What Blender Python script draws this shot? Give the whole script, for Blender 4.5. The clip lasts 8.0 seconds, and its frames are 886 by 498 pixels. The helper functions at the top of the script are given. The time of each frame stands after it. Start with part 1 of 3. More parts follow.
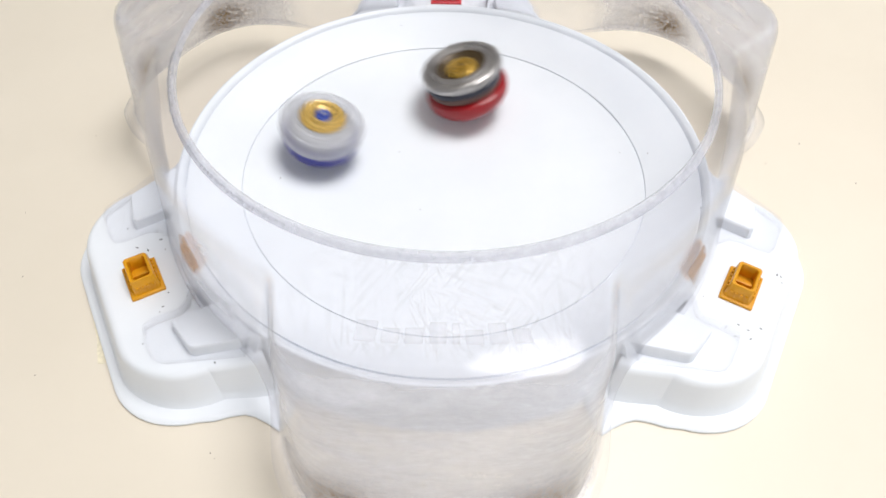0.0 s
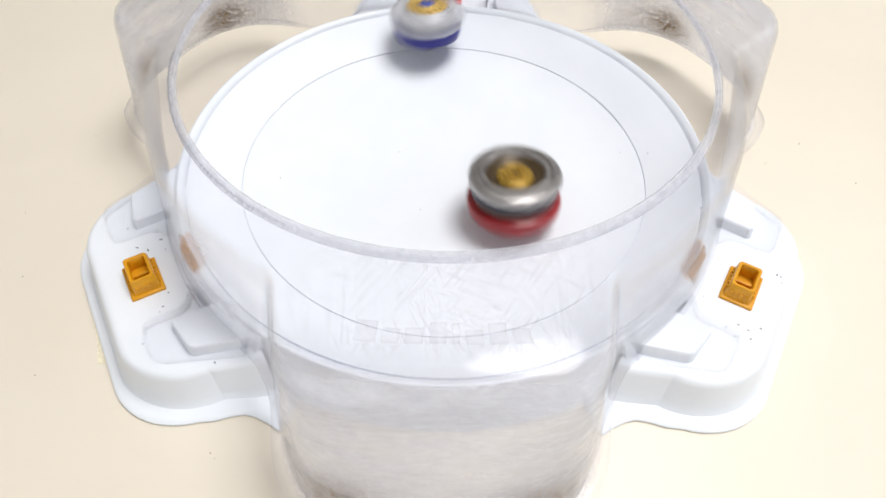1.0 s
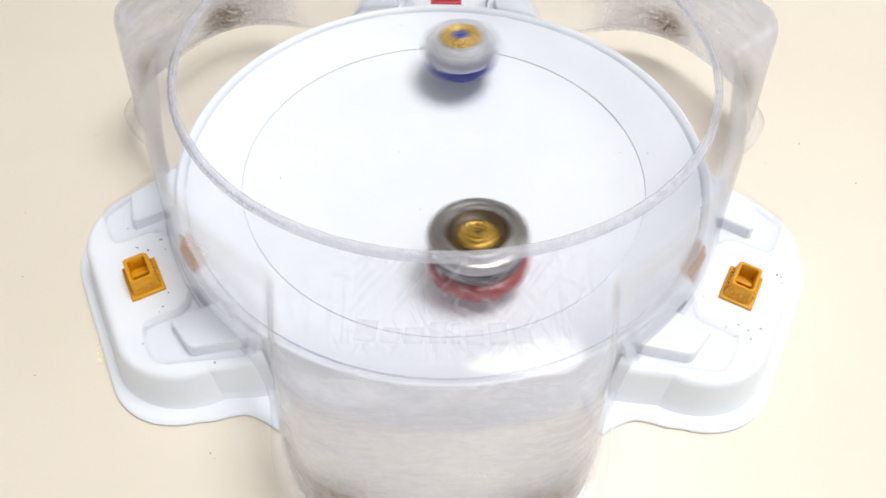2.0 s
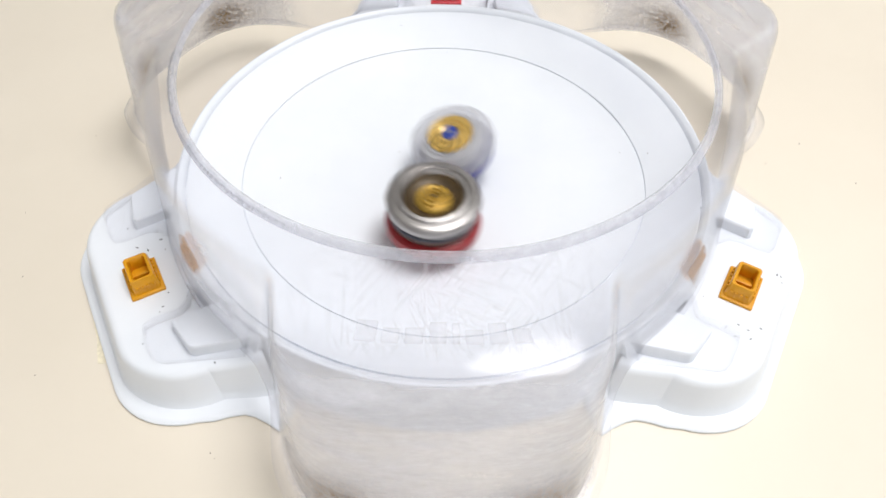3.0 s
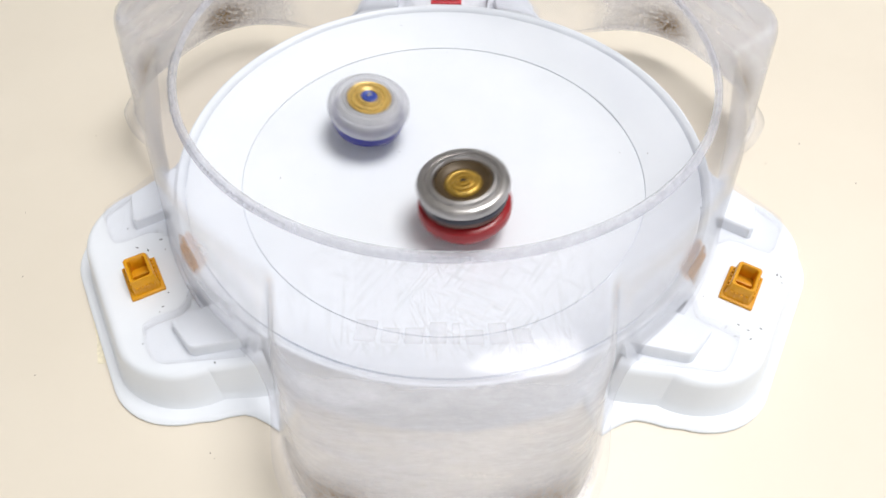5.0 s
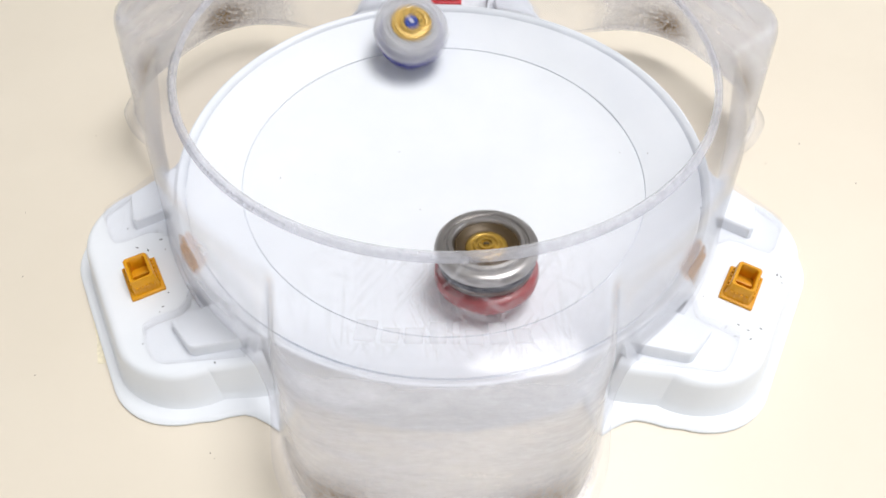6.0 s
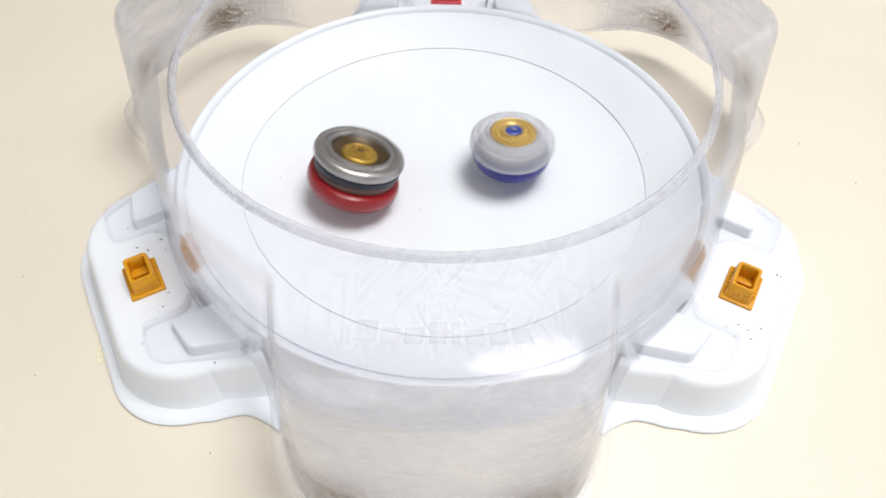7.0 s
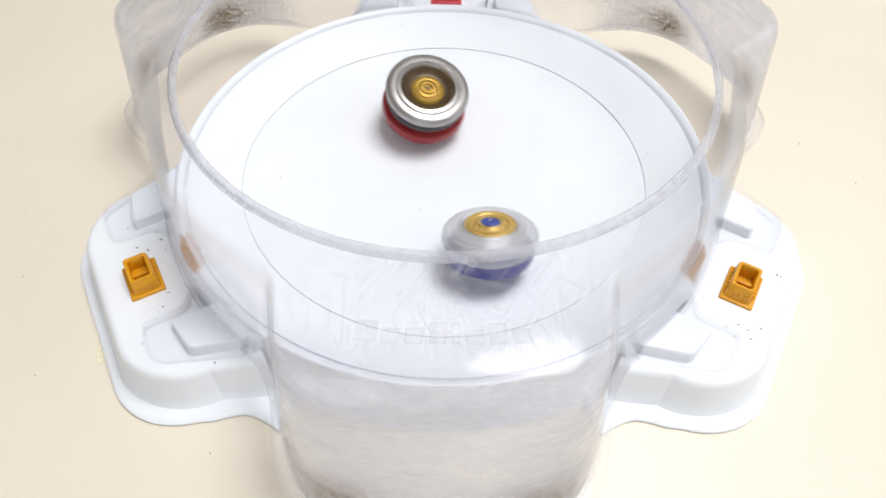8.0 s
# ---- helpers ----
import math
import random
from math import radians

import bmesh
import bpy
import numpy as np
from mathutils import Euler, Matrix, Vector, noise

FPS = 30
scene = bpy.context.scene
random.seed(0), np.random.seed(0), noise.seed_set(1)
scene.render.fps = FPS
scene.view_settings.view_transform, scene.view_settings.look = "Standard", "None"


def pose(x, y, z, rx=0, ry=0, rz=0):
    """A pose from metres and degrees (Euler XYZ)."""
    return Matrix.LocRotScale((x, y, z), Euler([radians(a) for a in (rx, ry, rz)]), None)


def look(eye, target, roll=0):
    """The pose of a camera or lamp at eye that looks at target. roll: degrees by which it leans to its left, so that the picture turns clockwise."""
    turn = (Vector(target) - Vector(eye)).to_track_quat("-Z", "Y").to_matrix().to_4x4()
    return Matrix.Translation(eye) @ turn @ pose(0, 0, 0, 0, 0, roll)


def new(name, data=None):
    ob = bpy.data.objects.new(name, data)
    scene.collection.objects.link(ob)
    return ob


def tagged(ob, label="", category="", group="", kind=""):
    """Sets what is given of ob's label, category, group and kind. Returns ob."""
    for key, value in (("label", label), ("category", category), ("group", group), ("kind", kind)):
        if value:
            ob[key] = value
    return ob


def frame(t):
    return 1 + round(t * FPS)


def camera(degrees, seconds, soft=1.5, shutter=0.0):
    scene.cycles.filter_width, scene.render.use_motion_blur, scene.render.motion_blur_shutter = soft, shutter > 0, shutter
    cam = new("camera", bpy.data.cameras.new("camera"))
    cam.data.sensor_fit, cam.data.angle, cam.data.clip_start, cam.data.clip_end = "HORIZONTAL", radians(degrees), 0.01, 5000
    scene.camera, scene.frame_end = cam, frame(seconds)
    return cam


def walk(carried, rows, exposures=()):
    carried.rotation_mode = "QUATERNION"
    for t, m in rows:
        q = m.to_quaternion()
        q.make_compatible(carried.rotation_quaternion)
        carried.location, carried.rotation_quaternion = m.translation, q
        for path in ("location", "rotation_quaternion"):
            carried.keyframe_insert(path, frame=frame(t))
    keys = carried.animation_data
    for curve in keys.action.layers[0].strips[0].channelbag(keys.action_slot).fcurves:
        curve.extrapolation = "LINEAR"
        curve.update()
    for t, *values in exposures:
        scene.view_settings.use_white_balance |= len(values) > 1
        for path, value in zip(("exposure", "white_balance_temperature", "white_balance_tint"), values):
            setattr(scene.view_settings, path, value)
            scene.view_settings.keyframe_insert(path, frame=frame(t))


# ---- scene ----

# ---- camera ----
cam = camera(65.46, 8.0, soft=1.6, shutter=0.45)
EYE = Vector((-0.0010, -0.2509, 0.2663))
AIM = EYE + Vector((0.0030, 0.6243, -0.7812))
walk(cam, [(0.0, look(EYE, AIM, 1.07)), (8.0, look(EYE, AIM, 1.07))], exposures=[(0.0, 0.0), (8.0, 0.0)])

# ---- light: a ceiling lamp over the table, and two unseen fill lights in a white room ----
world = bpy.data.worlds.new("room_air")
world.use_nodes = True
world.node_tree.nodes["Background"].inputs[0].default_value = (1.0, 0.98, 0.95, 1)
world.node_tree.nodes["Background"].inputs[1].default_value = 0.25
scene.world = world
lamp = bpy.data.lights.new("ceiling_light", "AREA")
lamp.shape, lamp.size, lamp.energy, lamp.color = "DISK", 0.75, 23.4, (0.985, 0.985, 0.985)
lamp_ob = new("ceiling_light", lamp)
lamp_ob.matrix_world = look((0.42, 0.02, 1.60), (0.05, 0.0, 0))
# Added fill for the upright faces, from the right and behind the camera.
for spot, aim, watts in (((2.28, 0.1, 0.65), (0, 0, 0.55), 14.5), ((0.1, -2.28, 0.65), (0, 0, 0.55), 13.0)):
    fill = bpy.data.lights.new("window_light", "AREA")
    fill.shape, fill.size, fill.size_y, fill.energy, fill.color = "RECTANGLE", 2.3, 1.4, watts, (0.93, 0.97, 1.0)
    new("window_light", fill).matrix_world = look(spot, aim)


# ---- materials ----
def nodes(name):
    m = bpy.data.materials.new(name)
    m.use_nodes = True
    t = m.node_tree
    return m, t, t.nodes["Principled BSDF"]


def add(t, kind, **values):
    n = t.nodes.new(kind)
    for key, value in values.items():
        n.inputs[key].default_value = value
    return n


def grain(t, scale, detail=4.0, rough=0.55, stretch=None, turn=0.0):
    co = t.nodes.new("ShaderNodeTexCoord")
    n = add(t, "ShaderNodeTexNoise", Scale=scale, Detail=detail, Roughness=rough)
    if stretch:
        mp = t.nodes.new("ShaderNodeMapping")
        mp.vector_type = "TEXTURE"
        mp.inputs["Scale"].default_value = [1 / k for k in stretch]
        mp.inputs["Rotation"].default_value = (0, 0, radians(turn))
        t.links.new(co.outputs["Object"], mp.inputs["Vector"])
        t.links.new(mp.outputs["Vector"], n.inputs["Vector"])
    else:
        t.links.new(co.outputs["Object"], n.inputs["Vector"])
    return n.outputs["Fac"]


def ramp(t, source, stops):
    r = t.nodes.new("ShaderNodeValToRGB")
    r.color_ramp.elements[0].position, r.color_ramp.elements[0].color = stops[0][0], (*stops[0][1], 1)
    r.color_ramp.elements[1].position, r.color_ramp.elements[1].color = stops[-1][0], (*stops[-1][1], 1)
    for at, colour in stops[1:-1]:
        r.color_ramp.elements.new(at).color = (*colour, 1)
    t.links.new(source, r.inputs["Fac"])
    return r.outputs["Color"]


def bump(t, p, source, strength, distance):
    b = add(t, "ShaderNodeBump", Strength=strength, Distance=distance)
    t.links.new(source, b.inputs["Height"])
    t.links.new(b.outputs["Normal"], p.inputs["Normal"])


def mixed(t, a, b, fac, kind="MIX"):
    m = t.nodes.new("ShaderNodeMix")
    m.data_type, m.blend_type = "RGBA", kind
    for socket, value in ((m.inputs[6], a), (m.inputs[7], b), (m.inputs[0], fac)):
        if isinstance(value, (int, float)):
            socket.default_value = value
        elif isinstance(value, tuple):
            socket.default_value = (*value, 1)
        else:
            t.links.new(value, socket)
    return m.outputs[2]


def plain(name, colour, rough=0.4, metal=0.0, vary=0.06, scale=180.0, relief=0.1, stretch=None):
    m, t, p = nodes(name)
    n = grain(t, scale, stretch=stretch)
    low, high = tuple(c * (1 - vary) for c in colour), tuple(min(1, c * (1 + vary)) for c in colour)
    t.links.new(ramp(t, n, [(0.3, low), (0.7, high)]), p.inputs["Base Color"])
    p.inputs["Roughness"].default_value, p.inputs["Metallic"].default_value = rough, metal
    if relief:
        bump(t, p, n, relief, 0.0004)
    return m


def laminate():
    """Cream table laminate with faint clouds and a few tiny specks."""
    m, t, p = nodes("cream_laminate")
    cloud = ramp(t, grain(t, 7.0, 5.0), [(0.3, (0.745, 0.67, 0.56)), (0.7, (0.79, 0.715, 0.605))])
    speck = ramp(t, grain(t, 150.0, 2.0), [(0.775, (0, 0, 0)), (0.81, (1, 1, 1))])
    t.links.new(mixed(t, cloud, (0.42, 0.36, 0.29), speck), p.inputs["Base Color"])
    p.inputs["Roughness"].default_value = 0.42
    bump(t, p, grain(t, 900.0, 3.0), 0.06, 0.0003)
    return m


def scuffed_white():
    """White moulded plastic with fine scuffs."""
    m, t, p = nodes("white_plastic")
    cloud = ramp(t, grain(t, 30.0, 5.0), [(0.3, (0.775, 0.80, 0.845)), (0.7, (0.81, 0.832, 0.872))])
    speck = ramp(t, grain(t, 260.0, 2.0), [(0.77, (0, 0, 0)), (0.80, (1, 1, 1))])
    t.links.new(mixed(t, cloud, (0.45, 0.44, 0.45), speck), p.inputs["Base Color"])
    p.inputs["Roughness"].default_value = 0.38
    p.inputs["Specular IOR Level"].default_value = 0.4
    bump(t, p, grain(t, 700.0, 3.0), 0.05, 0.0003)
    return m


def clear(name, haze_low, haze_high, tint=(0.960, 0.961, 0.976), stained=False, stretch=(18, 18, 70), body=(0.91, 0.915, 0.955), scratch=0.0, shine=0.10, sheen=0.65, base=0.004):
    """Clear moulded plastic, clouded by wear: see-through, with scuffs that scatter light both ways and a gloss on top."""
    m, t, p = nodes(name)
    out = t.nodes["Material Output"]
    t.nodes.remove(p)
    see = add(t, "ShaderNodeBsdfTransparent", Color=(*tint, 1))
    front = add(t, "ShaderNodeBsdfDiffuse", Color=(*body, 1))
    back = add(t, "ShaderNodeBsdfTranslucent", Color=(*body, 1))
    scatter = add(t, "ShaderNodeMixShader", Fac=0.5)
    t.links.new(front.outputs[0], scatter.inputs[1])
    t.links.new(back.outputs[0], scatter.inputs[2])
    wear = grain(t, 1.0, 8.0, 0.68, stretch)
    fine = grain(t, 160.0, 6.0, 0.7)
    both = mixed(t, wear, fine, 0.35)
    haze = ramp(t, both, [(0.38, (haze_low,) * 3), (0.52, ((haze_low + haze_high) / 2,) * 3), (0.64, (haze_high,) * 3)])
    tone = body
    if scratch:
        sc = t.nodes.new("ShaderNodeAttribute")
        sc.attribute_name = "scored"
        marks = None
        for turn, across, along, seed in ((28, 950, 75, 46.0), (-34, 840, 60, 54.0), (66, 1000, 85, 39.0), (4, 900, 50, 61.0)):
            lines = ramp(t, grain(t, 1.0, 3.0, 0.6, (across, along, 120), turn), [(0.54, (0, 0, 0)), (0.64, (1, 1, 1))])
            where = ramp(t, grain(t, seed, 4.0, 0.6), [(0.44, (0, 0, 0)), (0.56, (1, 1, 1))])
            one = mixed(t, lines, where, 1.0, "MULTIPLY")
            marks = one if marks is None else mixed(t, marks, one, 1.0, "LIGHTEN")
        marks = mixed(t, marks, sc.outputs["Fac"], 1.0, "MULTIPLY")
        haze = mixed(t, haze, mixed(t, marks, (scratch,) * 3, 1.0, "MULTIPLY"), 1.0, "ADD")
        tone = mixed(t, body, (0.80, 0.805, 0.85), marks)
    if stained:
        at = t.nodes.new("ShaderNodeAttribute")
        at.attribute_name = "stain"
        spots = ramp(t, grain(t, 620.0, 8.0, 0.8), [(0.45, (0, 0, 0)), (0.53, (1, 1, 1))])
        dirt = mixed(t, at.outputs["Fac"], spots, 1.0, "MULTIPLY")
        rub = t.nodes.new("ShaderNodeAttribute")
        rub.attribute_name = "rubbed"
        film = mixed(t, tone, (0.885, 0.885, 0.93), rub.outputs["Fac"])
        tone = mixed(t, film, (0.27, 0.18, 0.09), dirt)
        t.links.new(tone, front.inputs["Color"])
        t.links.new(tone, back.inputs["Color"])
        haze = mixed(t, haze, (0.85, 0.85, 0.85), dirt)
        streak = ramp(t, grain(t, 1.0, 7.0, 0.66, (20, 20, 85)), [(0.34, (0.22,) * 3), (0.5, (0.36,) * 3), (0.66, (0.58,) * 3)])
        haze = mixed(t, haze, mixed(t, streak, rub.outputs["Fac"], 1.0, "MULTIPLY"), 1.0, "ADD")
    cloudy = t.nodes.new("ShaderNodeMixShader")
    t.links.new(haze, cloudy.inputs[0])
    t.links.new(see.outputs[0], cloudy.inputs[1])
    t.links.new(scatter.outputs[0], cloudy.inputs[2])
    gloss = add(t, "ShaderNodeBsdfGlossy", Roughness=shine)
    edge = add(t, "ShaderNodeLayerWeight", Blend=0.5)
    steep = t.nodes.new("ShaderNodeMath")
    steep.operation = "POWER"
    steep.inputs[1].default_value = 4.0
    t.links.new(edge.outputs["Facing"], steep.inputs[0])
    amount = t.nodes.new("ShaderNodeMath")
    amount.operation = "MULTIPLY_ADD"
    amount.inputs[1].default_value, amount.inputs[2].default_value = sheen, base
    t.links.new(steep.outputs[0], amount.inputs[0])
    top = t.nodes.new("ShaderNodeMixShader")
    t.links.new(amount.outputs[0], top.inputs[0])
    t.links.new(cloudy.outputs[0], top.inputs[1])
    t.links.new(gloss.outputs[0], top.inputs[2])
    t.links.new(top.outputs[0], out.inputs["Surface"])
    return m


def paint():
    m, t, p = nodes("wall_paint")
    t.links.new(ramp(t, grain(t, 3.0), [(0.3, (0.84, 0.84, 0.84)), (0.7, (0.87, 0.87, 0.87))]), p.inputs["Base Color"])
    p.inputs["Roughness"].default_value = 0.85
    return m


LAMINATE = laminate()
WHITE = scuffed_white()
SHELL = clear("clouded_clear_plastic", 0.005, 0.05, (0.972, 0.972, 0.984), stained=True, scratch=0.16, shine=0.11, base=0.013)
RIM = clear("cut_edge_plastic", 0.20, 0.42, (0.93, 0.93, 0.945))
CLIP_CLEAR = clear("clear_clip_plastic", 0.005, 0.04, (0.990, 0.990, 0.996), sheen=0.25)
CRUMB = plain("brown_crumb", (0.22, 0.15, 0.10), 0.8, 0, 0.3, 900, 0.2)
NICK = clear("nicked_plastic", 0.25, 0.5, (0.9, 0.9, 0.92), body=(0.72, 0.72, 0.75))
# Peach colour painted in for the yellow tabs' reflection on the cover.
TAB_REFLECTION = clear("peach_tab_reflection", 0.30, 0.62, (0.95, 0.90, 0.86), body=(0.70, 0.54, 0.44))
PAINT = paint()
FLOOR = plain("floor_vinyl", (0.42, 0.38, 0.33), 0.5, 0, 0.12, 12)
YELLOW = plain("yellow_plastic", (0.66, 0.295, 0.003), 0.38, 0, 0.06, 300)
RED_TAB = plain("red_tab_plastic", (0.62, 0.02, 0.03), 0.35, 0, 0.06, 300)
TAPE = plain("old_masking_tape", (0.78, 0.71, 0.54), 0.6, 0, 0.12, 400, 0.3)
SCUFF = plain("dark_scuff", (0.10, 0.10, 0.11), 0.7, 0, 0.4, 900, 0.2)
STEEL = plain("worn_steel", (0.41, 0.39, 0.38), 0.36, 1.0, 0.3, 420, 0.2)
DARK = plain("black_recess_plastic", (0.03, 0.022, 0.016), 0.4, 0, 0.4, 300)
BRONZE = plain("dark_bronze_recess", (0.070, 0.044, 0.018), 0.42, 0.3, 0.4, 300)
NAVY = plain("dark_blue_band", (0.012, 0.014, 0.030), 0.45, 0, 0.3, 300)
BROWN = plain("bronze_band", (0.16, 0.105, 0.09), 0.4, 0.3, 0.3, 300)
GOLD = plain("gold_plastic", (0.40, 0.245, 0.040), 0.36, 0.5, 0.5, 600)
RED = plain("red_plastic", (0.28, 0.003, 0.007), 0.28, 0, 0.1, 300)
BLUE = plain("blue_plastic", (0.012, 0.012, 0.20), 0.3, 0, 0.15, 300)
BLUE_FACE = plain("blue_face_plastic", (0.04, 0.07, 0.32), 0.35, 0, 0.3, 700)
GREY_CLEAR = clear("smoky_clear_plastic", 0.42, 0.74, (0.90, 0.90, 0.92), body=(0.86, 0.86, 0.88))
AMBER = plain("amber_plastic", (0.54, 0.36, 0.10), 0.32, 0.25, 0.5, 700)
PEWTER = plain("pale_grey_metal", (0.42, 0.41, 0.42), 0.35, 0.7, 0.2, 400)


# ---- mesh helpers ----
def finish(name, bm, material, parent=None, label="", smooth=True):
    bmesh.ops.recalc_face_normals(bm, faces=bm.faces)
    me = bpy.data.meshes.new(name)
    bm.to_mesh(me)
    bm.free()
    me.materials.append(material)
    if smooth:
        me.shade_smooth()
        me.set_sharp_from_angle(angle=radians(38))
    ob = new(name, me)
    if parent:
        ob.parent = parent
    if label:
        tagged(ob, label)
    return ob


def part(name, bm, material, parent, label="", smooth=True):
    return finish(name, bm, material, parent, label, smooth)


def skin(bm, loops, close=True, cap_first=False, cap_last=False, ring=False):
    """Faces between loops of places; ring joins the last loop to the first."""
    vs = [[bm.verts.new(p) for p in loop] for loop in loops]
    n = len(vs[0])
    pairs = list(zip(vs, vs[1:])) + ([(vs[-1], vs[0])] if ring else [])
    for a, b in pairs:
        for i in range(n if close else n - 1):
            j = (i + 1) % n
            bm.faces.new((a[i], a[j], b[j], b[i]))
    if cap_first:
        bm.faces.new(vs[0][::-1])
    if cap_last:
        bm.faces.new(vs[-1])
    return vs


def turned(profile, n=96, wave=None, ring=False, cap_first=False, cap_last=False):
    """A turned solid about z from (radius, height) pairs; wave(angle, radius, height) may change the radius."""
    bm = bmesh.new()
    loops = []
    for r, z in profile:
        loops.append([((wave(a, r, z) if wave else r) * math.cos(a), (wave(a, r, z) if wave else r) * math.sin(a), z)
                      for a in (2 * math.pi * i / n for i in range(n))])
    skin(bm, loops, True, cap_first, cap_last, ring)
    return bm


def box(bm, x0, x1, y0, y1, z0, z1, bevel=0.0):
    vs = [bm.verts.new((x, y, z)) for z in (z0, z1) for x, y in ((x0, y0), (x1, y0), (x1, y1), (x0, y1))]
    fs = [bm.faces.new([vs[i] for i in f]) for f in ((3, 2, 1, 0), (4, 5, 6, 7), (0, 1, 5, 4), (1, 2, 6, 5), (2, 3, 7, 6), (3, 0, 4, 7))]
    if bevel:
        edges = list({e for f in fs for e in f.edges})
        bmesh.ops.bevel(bm, geom=edges, offset=bevel, segments=3, profile=0.5, affect="EDGES")


def smooth_step(x, a, b):
    u = min(1, max(0, (x - a) / (b - a)))
    return u * u * (3 - 2 * u)


def slab(name, x0, x1, y0, y1, z0, z1, material):
    bm = bmesh.new()
    box(bm, x0, x1, y0, y1, z0, z1)
    return tagged(finish(name, bm, material, smooth=False), kind="structure")


# ---- the room and the table ----
slab("floor", -2.2, 2.2, -2.2, 2.2, -0.80, -0.74, FLOOR)
slab("wall_north", -2.2, 2.2, 2.2, 2.3, -0.74, 1.72, PAINT)


def opening_wall(name, number, turn):
    """A wall with a made-up opening through it for a fill light, framed and silled."""
    wall = tagged(new(name), kind="structure")
    for x0, x1, z0, z1 in ((-2.2, -1.15, -0.74, 1.72), (1.15, 2.2, -0.74, 1.72), (-1.15, 1.15, -0.74, -0.05), (-1.15, 1.15, 1.35, 1.72)):
        bm = bmesh.new()
        box(bm, x0, x1, -2.3, -2.2, z0, z1)
        part("wall_piece", bm, PAINT, wall, smooth=False)
    wall.matrix_basis = pose(0, 0, 0, 0, 0, turn)
    surround = tagged(new("window_%d" % number), kind="structure")
    for x0, x1, z0, z1 in ((-1.15, -1.11, -0.05, 1.35), (1.11, 1.15, -0.05, 1.35), (-1.11, 1.11, -0.05, -0.01), (-1.11, 1.11, 1.31, 1.35)):
        bm = bmesh.new()
        box(bm, x0, x1, -2.27, -2.195, z0, z1)
        part("window_frame", bm, PAINT, surround, smooth=False)
    surround.matrix_basis = pose(0, 0, 0, 0, 0, turn)


opening_wall("wall_south", 1, 0)
opening_wall("wall_east", 2, 90)
slab("wall_west", -2.3, -2.2, -2.2, 2.2, -0.74, 1.72, PAINT)
slab("ceiling", -2.3, 2.3, -2.3, 2.3, 1.72, 1.80, PAINT)


def build_table():
    table = tagged(new("table"), "cream laminate table with a smooth speckled top", "table")
    bm = bmesh.new()
    box(bm, -0.9, 0.9, -0.7, 0.9, -0.03, 0.0, 0.004)
    part("tabletop", bm, LAMINATE, table)
    for x in (-0.8, 0.8):
        for y in (-0.6, 0.8):
            bm = bmesh.new()
            box(bm, x - 0.025, x + 0.025, y - 0.025, y + 0.025, -0.74, -0.03, 0.003)
            part("leg", bm, PAINT, table)
    return table


build_table()

# ---- the stadium base: a white dish with three pods, a third of a turn apart ----
POD_TURNS = (210, 330, 90)
LOBE_TURNS = (270, 30, 150)


def build_bowl(parent):
    prof = [(0.0005, 0.0090)]
    for i in range(1, 33):
        r = 0.1 * i / 32
        prof.append((r, 0.009 + 0.01 * (r / 0.1) ** 2))
    prof += [(0.1002, 0.0182), (0.1007, 0.0182), (0.1009, 0.0192), (0.1016, 0.0194)]
    for i in range(1, 15):
        r = 0.1016 + (0.1243 - 0.1016) * i / 14
        d = r / 0.1 - 1
        prof.append((r, 0.019 + 0.1 * (d * 0.31 + 0.3 * d * d)))
    top = prof[-1][1]
    prof += [(0.1245, top - 0.0013), (0.1251, top - 0.0013), (0.1256, top + 0.0006), (0.1268, top + 0.0016), (0.1280, top + 0.0022),
             (0.1289, top + 0.0019), (0.1294, top + 0.0008), (0.1297, top - 0.0006), (0.1296, top - 0.0016), (0.1297, top - 0.0040),
             (0.1306, 0.0180), (0.1316, 0.0080), (0.1326, 0.0025), (0.1334, 0.0008), (0.1336, 0.0), (0.1300, 0.0), (0.1290, 0.010), (0.10, 0.012), (0.0005, 0.002)]
    return part("bowl", turned(prof, 160, cap_first=True, cap_last=True), WHITE, parent, "shallow white dish with two fine ring grooves")


def arc(cx, cy, r, a0, a1, n):
    return [(cx + r * math.cos(radians(a0 + (a1 - a0) * i / n)), cy + r * math.sin(radians(a0 + (a1 - a0) * i / n))) for i in range(n + 1)]


def pod_outline(out, half, corner, inner, grow):
    """A pod's plan: sides that flare towards the dish, rounded corners and a slightly bowed front."""
    o, h, c = out + grow, half + grow, corner + grow
    pts = [(inner, -h - 0.0088), (inner + 0.010, -h - 0.0050)] + arc(o - c, -h + c, c, -97, 0, 12) + arc(o - c, h - c, c, 0, 97, 12)
    return [(x - 1.0 * y * y * (x > 0.14), y) for x, y in pts + [(inner + 0.010, h + 0.0050), (inner, h + 0.0088)]]


def build_pod(parent):
    bm = bmesh.new()
    loops = [[(x, y, z) for x, y in pod_outline(0.1692, 0.0552, 0.0265, 0.118, g)]
             for g, z in ((0.0062, 0.0015), (0.0048, 0.0034), (0.0036, 0.0070), (0.0012, 0.0182), (0.0005, 0.0201), (-0.0004, 0.0211), (-0.0016, 0.0216), (-0.0030, 0.0217))]
    skin(bm, loops, True, False, True)
    return part("pod", bm, WHITE, parent, "white raised corner pod with rounded edges")


